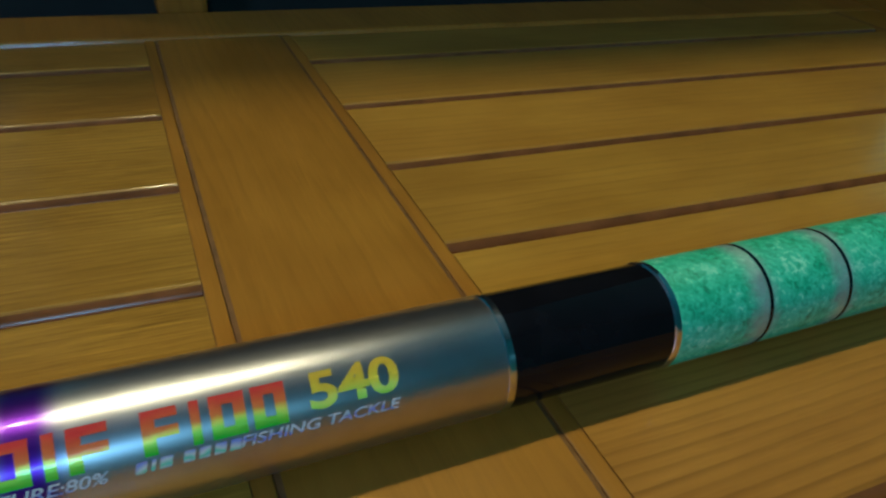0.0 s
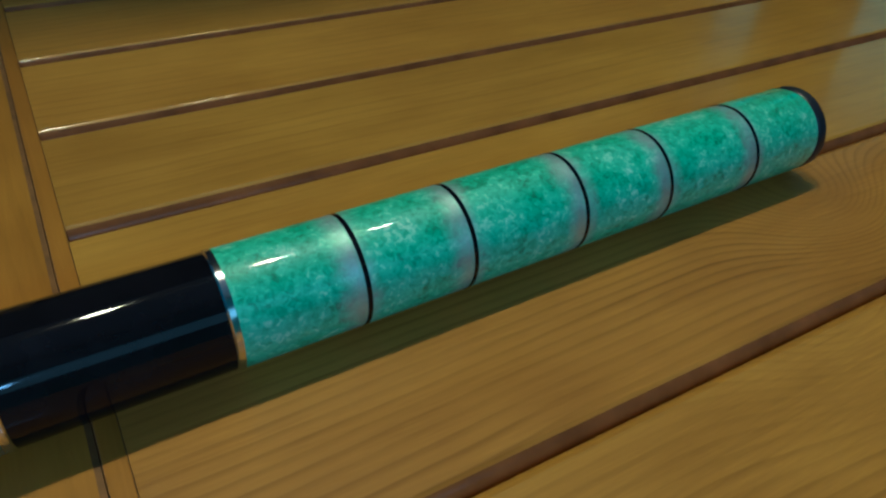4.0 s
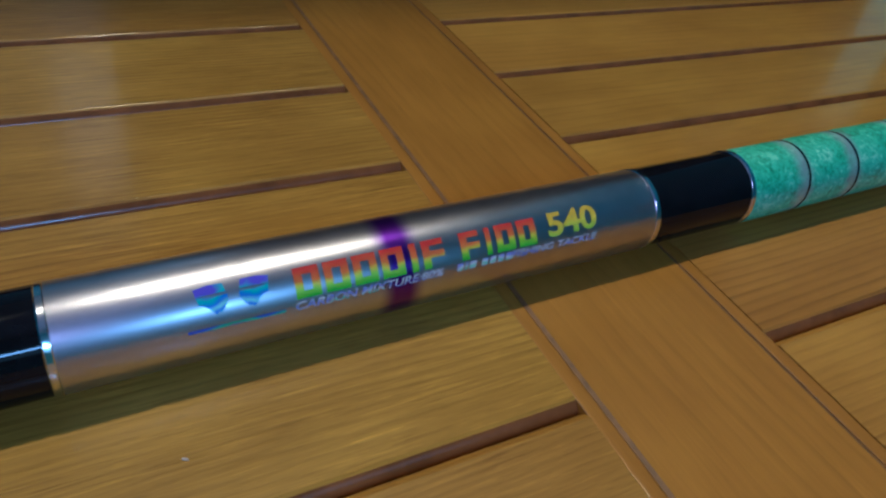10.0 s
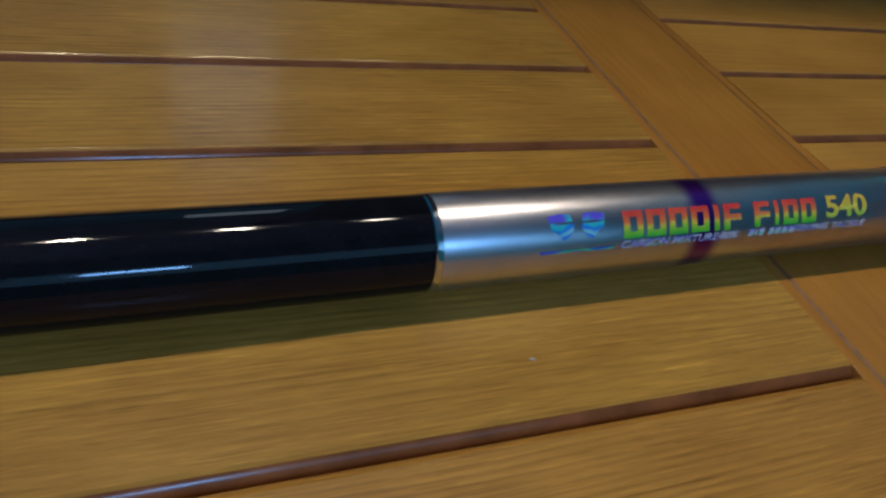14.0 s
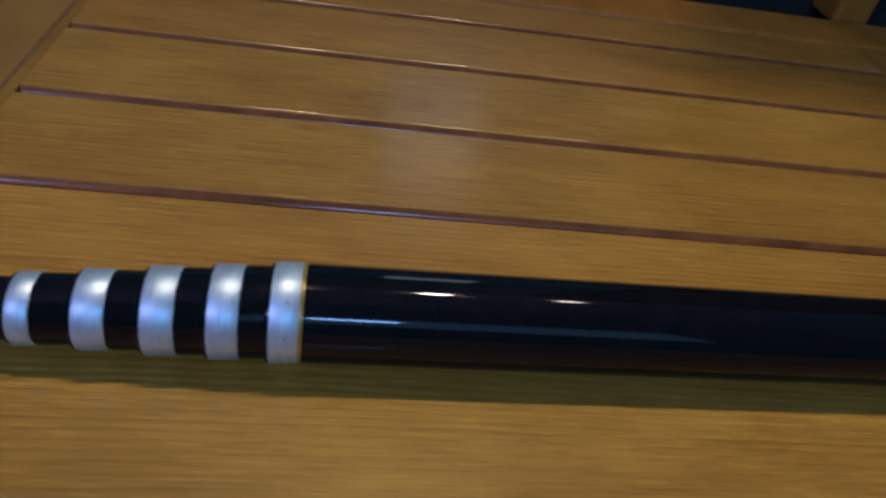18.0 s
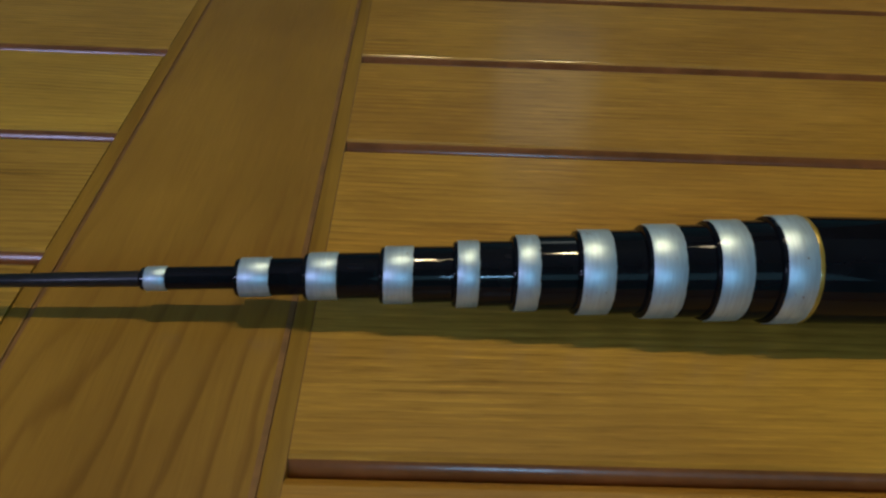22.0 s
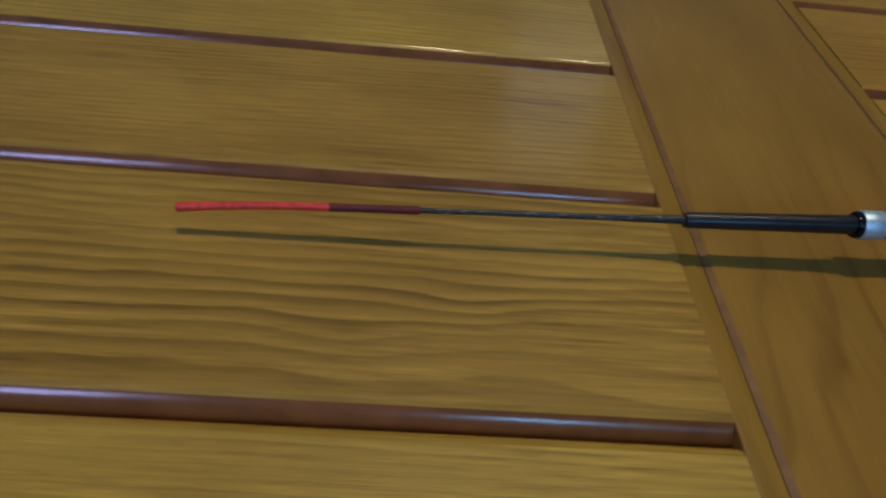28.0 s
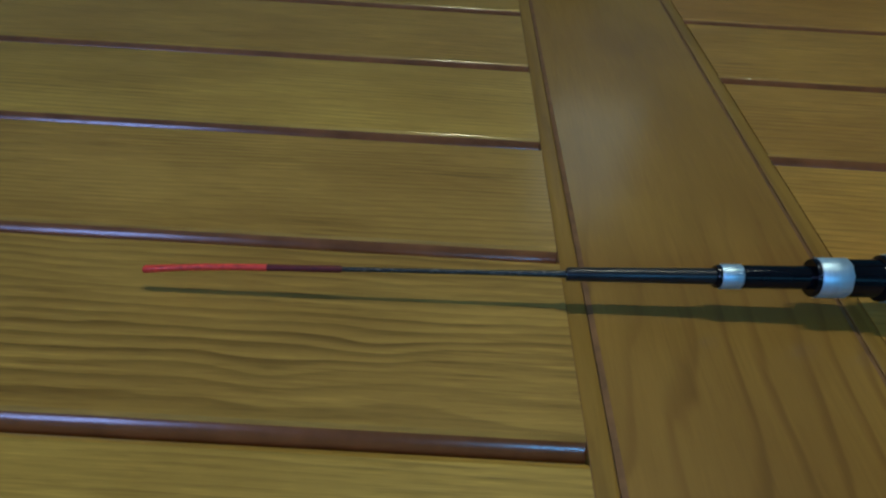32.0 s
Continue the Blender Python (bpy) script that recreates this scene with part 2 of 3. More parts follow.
    l.new(maths(n, l, "ADD", maths(n, l, "ADD", maths(n, l, "MULTIPLY", fibre, 0.16), maths(n, l, "MULTIPLY", smear, 0.14)), rough - 0.15), b.inputs["Roughness"])
    b.inputs["Coat Roughness"].default_value = gloss
    bump = n.new("ShaderNodeBump")
    bump.inputs["Strength"].default_value, bump.inputs["Distance"].default_value = 0.08 + 0.54 * streak, 0.0005
    relief = maths(n, l, "SUBTRACT", fibre, maths(n, l, "MULTIPLY", line, 0.3))
    relief = maths(n, l, "ADD", relief, maths(n, l, "MULTIPLY", fleck, 0.5))
    l.new(maths(n, l, "ADD", relief, maths(n, l, "MULTIPLY", sway, 1.5)), bump.inputs["Height"])
    l.new(bump.outputs[0], b.inputs["Normal"])
    varnish = n.new("ShaderNodeBump")
    varnish.inputs["Strength"].default_value, varnish.inputs["Distance"].default_value = 0.07, 0.0005
    l.new(maths(n, l, "ADD", relief, maths(n, l, "MULTIPLY", tone, 1.5)), varnish.inputs["Height"])
    l.new(varnish.outputs[0], b.inputs["Coat Normal"])
    return m


def plain(name, colour, rough=0.5, metal=0.0, coat=0.0, vary=0.12, scale=60.0, bumpy=0.0, spread=0.16):
    """A near-even surface with faint mottling and a little relief."""
    m, n, l, b = material(name, rough, metal, coat)
    v = mapped(n, l, (1, 1, 1))
    f = noise_at(n, l, v, scale, 5.0)
    low, high = (tuple(c * k for c in colour) for k in (1 - vary, 1 + vary))
    l.new(ramp(n, l, f, [(0.3, low), (0.7, high)]), b.inputs["Base Color"])
    l.new(maths(n, l, "ADD", maths(n, l, "MULTIPLY", f, spread), max(rough - spread / 2, 0.02)), b.inputs["Roughness"])
    if bumpy:
        bump = n.new("ShaderNodeBump")
        bump.inputs["Strength"].default_value, bump.inputs["Distance"].default_value = bumpy, 0.0004
        l.new(f, bump.inputs["Height"])
        l.new(bump.outputs[0], b.inputs["Normal"])
    return m


PLANKS = {  # own grain and hue per panel; its lit brightness is partly put into the colours
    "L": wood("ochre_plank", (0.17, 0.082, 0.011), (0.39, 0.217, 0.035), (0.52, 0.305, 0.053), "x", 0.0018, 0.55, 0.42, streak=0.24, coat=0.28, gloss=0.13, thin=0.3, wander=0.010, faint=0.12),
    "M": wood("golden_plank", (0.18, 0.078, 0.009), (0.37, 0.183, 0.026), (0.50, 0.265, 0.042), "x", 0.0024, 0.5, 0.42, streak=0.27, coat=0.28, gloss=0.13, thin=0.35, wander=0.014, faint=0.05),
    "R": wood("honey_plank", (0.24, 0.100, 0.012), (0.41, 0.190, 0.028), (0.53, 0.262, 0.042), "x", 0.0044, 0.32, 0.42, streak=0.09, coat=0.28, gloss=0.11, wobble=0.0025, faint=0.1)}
FIGURED = {  # boards that show a figure of their own, by panel and row
    ("L", 4): wood("figured_ochre_plank", (0.16, 0.078, 0.010), (0.39, 0.217, 0.035), (0.52, 0.305, 0.053), "x", 0.0026, 0.85, 0.42, streak=0.22, coat=0.3, gloss=0.13, wander=0.006, wobble=0.005, log=(-0.004, 0.020), thin=0.2, faint=0.35,
                   swirls=((0.366, 0.024, 0.010, 0.008, 0.0016), (0.345, 0.015, 0.010, 0.006, 0.0013), (0.375, 0.014, 0.016, 0.006, -0.0010), (0.410, 0.006, 0.030, 0.010, 0.0014), (0.260, 0.012, 0.020, 0.012, 0.0012))),
    ("R", 4): wood("swirled_honey_plank", (0.22, 0.095, 0.011), (0.41, 0.190, 0.028), (0.53, 0.262, 0.042), "x", 0.0030, 0.75, 0.42, streak=0.1, coat=0.28, gloss=0.11, wander=0.010, thin=0.4,
                   swirls=((0.190, 0.034, 0.026, 0.022, 0.034),)),
    ("R", 3): wood("ringed_honey_plank", (0.24, 0.100, 0.012), (0.41, 0.190, 0.028), (0.53, 0.262, 0.042), "x", 0.0040, 0.6, 0.42, streak=0.1, coat=0.28, gloss=0.11, wander=0.012, thin=0.4,
                   swirls=((0.155, 0.052, 0.034, 0.024, 0.030),))}
STILE = wood("varnished_stile", (0.22, 0.085, 0.010), (0.39, 0.166, 0.021), (0.49, 0.215, 0.030), "y", 0.0060, 0.3, 0.42, 0.030, 0.07, 0.25, 0.1, thin=0.4, slant=0.05, wobble=0.003, faint=0.05)
OLIVE_STILE = wood("olive_stile", (0.19, 0.088, 0.010), (0.31, 0.166, 0.022), (0.40, 0.220, 0.031), "y", 0.0088, 0.85, 0.42, 0.050, 0.08, 0.3, 0.13, thin=0.58, slant=-0.11, wobble=0.008, faint=0.35, dies=(0.24, 0.36))
BEAD = wood("dull_bead", (0.17, 0.078, 0.010), (0.28, 0.138, 0.019), (0.35, 0.178, 0.026), "y", 0.0060, 0.6, 0.4, 0.03, 0.1)
GROOVE = plain("stained_groove", (0.21, 0.080, 0.024), 0.20, 0, 0.0, 0.3, 70, 0.25, 0.1)
GROOVE.node_tree.nodes["Principled BSDF"].inputs["Specular IOR Level"].default_value = 0.44
LINE = plain("dark_joint", (0.22, 0.10, 0.027), 0.6, 0, 0, 0.3, 200)
BLACK = plain("black_lacquer", (0.006, 0.006, 0.008), 0.055, 0, 0.0, 0.3, 150, 0, 0.05)
BLACK.node_tree.nodes["Principled BSDF"].inputs["Specular IOR Level"].default_value = 0.25
CHROME = plain("chrome", (0.8, 0.8, 0.8), 0.15, 1.0, 0, 0.1, 400, 0.2)


def ring_material():
    """Silver paint brushed on round the rod: fine streaks round it, with a few thin spots."""
    m, n, l, b = material("silver_paint", 0.38, 0.72, 0.0)
    v = mapped(n, l, (1.0, 0.12, 0.12))
    streaks = noise_at(n, l, v, 1500, 4, 0.6)
    worn = noise_at(n, l, mapped(n, l, (1, 1, 1)), 420, 4, 0.6)
    col = ramp(n, l, streaks, [(0.3, (0.55, 0.70, 0.80)), (0.7, (0.71, 0.88, 0.98))])
    l.new(mixed(n, l, ramp(n, l, worn, [(0.66, (0, 0, 0)), (0.74, (1, 1, 1))]), col, (0.30, 0.33, 0.36)), b.inputs["Base Color"])
    l.new(maths(n, l, "ADD", maths(n, l, "MULTIPLY", streaks, 0.2), 0.36), b.inputs["Roughness"])
    return m


WHITE = ring_material()
SATIN = plain("satin_black", (0.012, 0.012, 0.014), 0.34, 0, 0, 0.4, 500, 0.2)
RED = plain("red_cord", (0.85, 0.06, 0.03), 0.5, 0, 0.1, 0.2, 900, 0.4)
MAROON = plain("maroon_sleeve", (0.14, 0.012, 0.010), 0.6, 0, 0.0, 0.2, 900)
def flecked_blank():
    """Bare dark carbon with pale flecks along it."""
    m, n, l, b = material("bare_carbon", 0.4, 0, 0.1)
    f = noise_at(n, l, mapped(n, l, (0.4, 1, 1), shift=False), 1500, 2, 0.5)
    l.new(ramp(n, l, f, [(0.0, (0.008, 0.007, 0.006)), (0.55, (0.020, 0.017, 0.013)), (0.74, (0.16, 0.14, 0.11))]), b.inputs["Base Color"])
    return m


BLANK = flecked_blank()
RUBBER = plain("black_rubber", (0.012, 0.015, 0.02), 0.4, 0, 0.2, 0.3, 300)
WALL = plain("turquoise_wall", (0.07, 0.46, 0.50), 0.7, 0, 0, 0.06, 8, 0.1)
CEILING = plain("ceiling_paint", (0.75, 0.75, 0.72), 0.8, 0, 0, 0.03, 6)
TILE = plain("floor_tile", (0.30, 0.28, 0.25), 0.35, 0, 0.2, 0.12, 5)
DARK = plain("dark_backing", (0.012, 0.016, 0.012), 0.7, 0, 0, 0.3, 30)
AMBER = plain("amber_line", (0.45, 0.30, 0.05), 0.3, 0.3, 0.3, 0.2, 300)


def label_material():
    """Satin silver foil with a soft violet band round it."""
    m, n, l, b = material("satin_silver_label", 0.33, 1.0, 0.35)
    v = mapped(n, l, (1, 1, 1), shift=False)
    brushed = noise_at(n, l, mapped(n, l, (6, 700, 700), shift=False), 3.0, 4.0)
    cloud = noise_at(n, l, v, 60, 4.0)
    base = ramp(n, l, cloud, [(0.3, (0.52, 0.51, 0.54)), (0.7, (0.65, 0.64, 0.68))])
    co = n.new("ShaderNodeTexCoord")
    sep = n.new("ShaderNodeSeparateXYZ")
    l.new(co.outputs["Object"], sep.inputs[0])
    far = maths(n, l, "ABSOLUTE", maths(n, l, "SUBTRACT", sep.outputs[0], -0.592 * W))
    mask = n.new("ShaderNodeMapRange")
    mask.interpolation_type = "SMOOTHSTEP"
    l.new(far, mask.inputs[0])
    mask.inputs[1].default_value, mask.inputs[2].default_value, mask.inputs[3].default_value, mask.inputs[4].default_value = 0.03 * W, 0.125 * W, 1.0, 0.0
    l.new(mixed(n, l, mask.outputs[0], base, (0.15, 0.025, 0.42)), b.inputs["Base Color"])
    l.new(maths(n, l, "ADD", maths(n, l, "MULTIPLY", brushed, 0.07), 0.29), b.inputs["Roughness"])
    return m


SILVER = label_material()


def foil_material(name, stops, z0, z1, metal=0.45, run=0.0):
    """Holographic foil: a sheen that shifts with angle, painted as fixed stripes round the rod, with sparkle."""
    m, n, l, b = material(name, 0.24, metal, 0.4)
    co = n.new("ShaderNodeTexCoord")
    sep = n.new("ShaderNodeSeparateXYZ")
    l.new(co.outputs["Object"], sep.inputs[0])
    up = n.new("ShaderNodeMapRange")
    l.new(sep.outputs[2], up.inputs[0])
    up.inputs[1].default_value, up.inputs[2].default_value = z0 * W, z1 * W
    wave = noise_at(n, l, mapped(n, l, (1, 1, 1), shift=False), 260, 3)
    fac = maths(n, l, "ADD", up.outputs[0], maths(n, l, "MULTIPLY", maths(n, l, "SUBTRACT", wave, 0.5), 0.35))
    drift = noise_at(n, l, mapped(n, l, (1, 0.2, 0.2), shift=False), 110, 1)
    fac = maths(n, l, "ADD", fac, maths(n, l, "MULTIPLY", maths(n, l, "SUBTRACT", drift, 0.5), run))
    l.new(ramp(n, l, fac, stops), b.inputs["Base Color"])
    return m


RAINBOW = foil_material("rainbow_foil", [(0.0, (0.10, 0.72, 0.06)), (0.28, (0.38, 0.82, 0.05)), (0.46, (0.92, 0.80, 0.08)), (0.60, (0.95, 0.26, 0.07)), (1.0, (0.85, 0.06, 0.05))], 0.33, 0.418, 0.2, 0.3)
GOLD = foil_material("gold_foil", [(0.0, (0.20, 0.80, 0.05)), (0.4, (0.72, 0.88, 0.10)), (0.7, (0.95, 0.80, 0.08)), (1.0, (0.90, 0.60, 0.06))], 0.33, 0.418, 0.2, 0.8)
MINT = foil_material("mint_foil", [(0.0, (0.85, 0.88, 0.90)), (0.3, (0.80, 0.86, 0.86)), (0.45, (0.25, 0.85, 0.55)), (0.6, (0.85, 0.90, 0.88)), (0.8, (0.30, 0.35, 0.90)), (1.0, (0.8, 0.85, 0.9))], 0.24, 0.32, 0.05, 2.2)
BLUE = foil_material("blue_foil", [(0.0, (0.05, 0.20, 0.80)), (0.2, (0.12, 0.10, 0.85)), (0.36, (0.05, 0.75, 0.80)), (0.5, (0.05, 0.20, 0.85)), (0.62, (0.30, 0.85, 0.85)), (0.75, (0.04, 0.25, 0.90)), (0.88, (0.06, 0.70, 0.65)), (1.0, (0.16, 0.12, 0.80))], 0.29, 0.41, 0.15, 0.5)
GREEN = foil_material("green_foil", [(0.0, (0.45, 0.20, 0.60)), (0.4, (0.06, 0.7, 0.35)), (0.6, (0.10, 0.80, 0.45)), (1.0, (0.10, 0.20, 0.85))], 0.27, 0.30, 0.3, 2.0)
LENS = bpy.data.materials.new("lamp_lens")
LENS.use_nodes = True
LENS.node_tree.nodes["Principled BSDF"].inputs["Emission Color"].default_value = (1.0, 0.86, 0.65, 1)
LENS.node_tree.nodes["Principled BSDF"].inputs["Emission Strength"].default_value = 60


# emission stands in for the bright turquoise area beyond the bench's end slats
GLOW_SHEET = plain("turquoise_curtain", (0.05, 0.45, 0.42), 0.9, 0, 0, 0.1, 40, 0.3)
GLOW_SHEET.node_tree.nodes["Principled BSDF"].inputs["Emission Color"].default_value = (0.045, 0.60, 0.62, 1)
GLOW_SHEET.node_tree.nodes["Principled BSDF"].inputs["Emission Strength"].default_value = 0.62


G_RINGS = [2.149, 2.615, 3.181, 3.674, 4.253]   # black bands on the grip


def grip_material():
    """Marbled green wrap, pale and grey beside the black bands."""
    m, n, l, b = material("marbled_grip", 0.45, 0, 0.6)
    v = mapped(n, l, (1, 1, 1), shift=False)
    big = noise_at(n, l, v, 110, 3, 0.6, 0.4)
    small = noise_at(n, l, v, 560, 3, 0.6, 1.2)
    jitter = n.new("ShaderNodeTexNoise")
    jitter.inputs["Scale"].default_value = 500
    l.new(v, jitter.inputs["Vector"])
    bent = n.new("ShaderNodeVectorMath")
    bent.operation = "MULTIPLY_ADD"
    l.new(jitter.outputs["Color"], bent.inputs[0])
    bent.inputs[1].default_value = (0.0016, 0.0016, 0.0016)
    l.new(v, bent.inputs[2])
    flake = n.new("ShaderNodeTexVoronoi")
    flake.inputs["Scale"].default_value = 640
    l.new(bent.outputs[0], flake.inputs["Vector"])
    chip = n.new("ShaderNodeSeparateColor")
    l.new(flake.outputs["Color"], chip.inputs[0])
    marble = maths(n, l, "ADD", maths(n, l, "MULTIPLY", big, 0.45), maths(n, l, "MULTIPLY", small, 0.42))
    marble = maths(n, l, "ADD", marble, maths(n, l, "MULTIPLY", chip.outputs[0], 0.13))
    col = ramp(n, l, marble, [(0.33, (0.02, 0.26, 0.12)), (0.43, (0.05, 0.53, 0.27)), (0.56, (0.11, 0.72, 0.43)), (0.66, (0.40, 0.88, 0.62))])
    co = n.new("ShaderNodeTexCoord")
    sep = n.new("ShaderNodeSeparateXYZ")
    l.new(co.outputs["Object"], sep.inputs[0])
    near = None
    for x in G_RINGS:
        d = maths(n, l, "ABSOLUTE", maths(n, l, "SUBTRACT", sep.outputs[0], (x - 0.03) * W))
        near = d if near is None else maths(n, l, "MINIMUM", near, d)
    near = maths(n, l, "ADD", near, maths(n, l, "MULTIPLY", maths(n, l, "SUBTRACT", big, 0.5), 0.16 * W))
    mask = n.new("ShaderNodeMapRange")
    mask.interpolation_type = "SMOOTHSTEP"
    l.new(near, mask.inputs[0])
    mask.inputs[1].default_value, mask.inputs[2].default_value, mask.inputs[3].default_value, mask.inputs[4].default_value = -0.02 * W, 0.10 * W, 0.75, 0.0
    b.inputs["Coat Roughness"].default_value = 0.04
    l.new(mixed(n, l, mask.outputs[0], col, (0.55, 0.66, 0.66)), b.inputs["Base Color"])
    l.new(maths(n, l, "MULTIPLY", mask.outputs[0], 0.9), b.inputs["Metallic"])   # bare silver foil shows there
    return m


GRIP = grip_material()


# ---- building helpers ----
def part(name, bm, mats, parent=None, label="", smooth=None):
    me = bpy.data.meshes.new(name)
    if smooth is not None:
        for f in bm.faces:
            f.smooth = True
    bm.normal_update()
    bm.to_mesh(me)
    bm.free()
    for mat in mats if isinstance(mats, (list, tuple)) else (mats,):
        me.materials.append(mat)
    if smooth is not None:
        flat = [e.index for e in me.edges if e.use_edge_sharp]
        me.set_sharp_from_angle(angle=radians(smooth))
        for i in flat:
            me.edges[i].use_edge_sharp = True
    ob = new(name, me)
    ob.parent = parent
    if label:
        ob["label"] = label
    return ob


def twin(ob, loc, parent=None):
    """Another object on the same mesh."""
    o = new(ob.name.split(".")[0], ob.data)
    o.location, o.parent = loc, parent or ob.parent
    return o


def add_box(bm, x0, x1, y0, y1, z0, z1, bevel=0.0, seg=2):
    got = bmesh.ops.create_cube(bm, size=1.0)["verts"]
    for v in got:
        v.co = ((x0 + x1) / 2 + v.co.x * (x1 - x0), (y0 + y1) / 2 + v.co.y * (y1 - y0), (z0 + z1) / 2 + v.co.z * (z1 - z0))
    if bevel:
        bmesh.ops.bevel(bm, geom=list({e for v in got for e in v.link_edges}), offset=bevel, segments=seg, profile=0.5, affect="EDGES")
    return bm


def box(*a, **k):
    return add_box(bmesh.new(), *a, **k)


def extruded(outline, length, axis="x", closed=True):
    """A bar of the given cross-section. outline: (across, z) pairs; returns the bmesh with face rows in outline order."""
    bm = bmesh.new()
    ends = []
    for end in (0.0, length):
        ends.append([bm.verts.new((end, a, z) if axis == "x" else (a, end, z)) for a, z in outline])
    k = len(outline)
    sides = [bm.faces.new((ends[0][i], ends[1][i], ends[1][(i + 1) % k], ends[0][(i + 1) % k])) for i in range(k)]
    bm.faces.new(ends[0])
    bm.faces.new(list(reversed(ends[1])))
    bmesh.ops.recalc_face_normals(bm, faces=bm.faces)
    return bm, sides


# ---- the room ----
def wall_with_windows(name, wins, y0, y1, label):
    """A wall along x with openings through it, given from west to east."""
    bm = bmesh.new()
    walls, left = [], -3.2
    for x0, x1, z0, z1, _ in wins:
        walls += [(left, x0, -SEAT, CEIL), (x0, x1, -SEAT, z0), (x0, x1, z1, CEIL)]
        left = x1
    walls.append((left, 1.3, -SEAT, CEIL))
    for a in walls:
        add_box(bm, a[0], a[1], y0, y1, a[2], a[3])
    return tagged(part(name, bm, WALL), label, "wall", kind="structure")


tagged(part("floor", box(-3.2, 1.3, -1.42, 2.4, -SEAT - 0.1, -SEAT), TILE), "grey tiled room floor under the bench", "floor", kind="structure")
tagged(part("ceiling", box(-3.2, 1.3, -1.42, 2.4, CEIL, CEIL + 0.1), CEILING), "white painted ceiling with downlights", "ceiling", kind="structure")
wall_with_windows("wall_south", [WIN3, BIG], -1.42, -1.3, "turquoise painted plaster wall with a small window and an added wide light opening")
wall_with_windows("wall_north", [WIN2], 2.4, 2.52, "turquoise painted plaster wall behind the bench")
LOW = (0.34, 0.84, -0.26, 0.52)   # assumed low east window behind the bench's end: y from, y to, z from, z to
bm = bmesh.new()
for y0, y1, z0, z1 in ((-1.42, LOW[0], -SEAT, CEIL), (LOW[1], 2.52, -SEAT, CEIL), (LOW[0], LOW[1], -SEAT, LOW[2]), (LOW[0], LOW[1], LOW[3], CEIL)):
    add_box(bm, 1.3, 1.42, y0, y1, z0, z1)
tagged(part("wall_east", bm, WALL), "turquoise painted plaster wall with an assumed low window", "wall", kind="structure")
# window and frame are assumed, to hold the glowing sheet
window = tagged(new("window_1"), "assumed low window with an emissive turquoise sheet", "window", kind="structure")
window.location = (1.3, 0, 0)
for y0, y1, z0, z1 in ((LOW[0], LOW[0] + 0.02, LOW[2], LOW[3]), (LOW[1] - 0.02, LOW[1], LOW[2], LOW[3]), (LOW[0] + 0.02, LOW[1] - 0.02, LOW[2], LOW[2] + 0.02), (LOW[0] + 0.02, LOW[1] - 0.02, LOW[3] - 0.02, LOW[3])):
    part("window_frame", box(0.004, 0.05, y0, y1, z0, z1, bevel=0.002), CEILING, window)
tagged(part("wall_west", box(-3.32, -3.2, -1.42, 2.52, -SEAT, CEIL), WALL), "turquoise painted plaster wall", "wall", kind="structure")
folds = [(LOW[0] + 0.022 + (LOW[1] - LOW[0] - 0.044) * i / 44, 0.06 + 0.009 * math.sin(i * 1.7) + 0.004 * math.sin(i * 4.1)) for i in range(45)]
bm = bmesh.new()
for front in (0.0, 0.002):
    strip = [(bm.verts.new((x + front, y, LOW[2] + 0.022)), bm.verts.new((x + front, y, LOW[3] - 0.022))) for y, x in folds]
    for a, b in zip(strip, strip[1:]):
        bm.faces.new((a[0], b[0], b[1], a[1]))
part("curtain", bm, GLOW_SHEET, window, "emissive turquoise sheet for the bright area beyond the slats", 60)
for lx, ly, power in DOWNLIGHTS:
    fit_ = tagged(new("downlight"), "round recessed downlight with a warm lens", "ceiling light", "row of downlights")
    fit_.location = (lx, ly, CEIL)
    bm = bmesh.new()
    bmesh.ops.create_cone(bm, cap_ends=True, segments=32, radius1=0.045, radius2=0.052, depth=0.012)
    part("trim_ring", bm, CEILING, fit_).location = (0, 0, -0.006)
    bm = bmesh.new()
    bmesh.ops.create_cone(bm, cap_ends=True, segments=32, radius1=0.036, radius2=0.036, depth=0.006)
    part("lens", bm, LENS, fit_, "glowing warm lens").location = (0, 0, -0.014)

# ---- the bench ----
X_SL, X_SR, X_TR, X_TL = 0.0, 1.229, -7.391, -8.633   # edges of the two inner stiles
X_UL, X_VR, END = 7.89, -16.0, 0.85                            # inner edges of the end stiles
Y_BACK, Y_FRONT = 3.68, -5.9
ROWS = {"R": [-4.80, -3.83, -2.85, -1.884, -0.92, 0.058, 1.005, 1.975, 2.95],
        "M": [-4.82, -3.85, -2.87, -1.902, -0.925, 0.05, 1.035, 2.05, 3.02],
        "L": [-4.87, -3.90, -2.90, -1.912, -0.901, 0.062, 1.034, 2.02, 2.99]}
PANELS = {"R": (X_SR, X_UL), "M": (X_TR, X_SL), "L": (X_VR, X_TL)}
bench = tagged(new("wooden_bench"), "varnished wooden bench with a plank seat, carrying a fishing rod", "bench")
bench.location = (0, 0, -SEAT)
TOP = SEAT   # height of the seat in the bench's own coordinates
GAP, TH = 0.0002, 0.014          # half the gap between planks, their thickness
EDGE, DROP, STEPS = 0.0032, 0.0034, 9   # the rounded, stained edge: across, down, and its facets


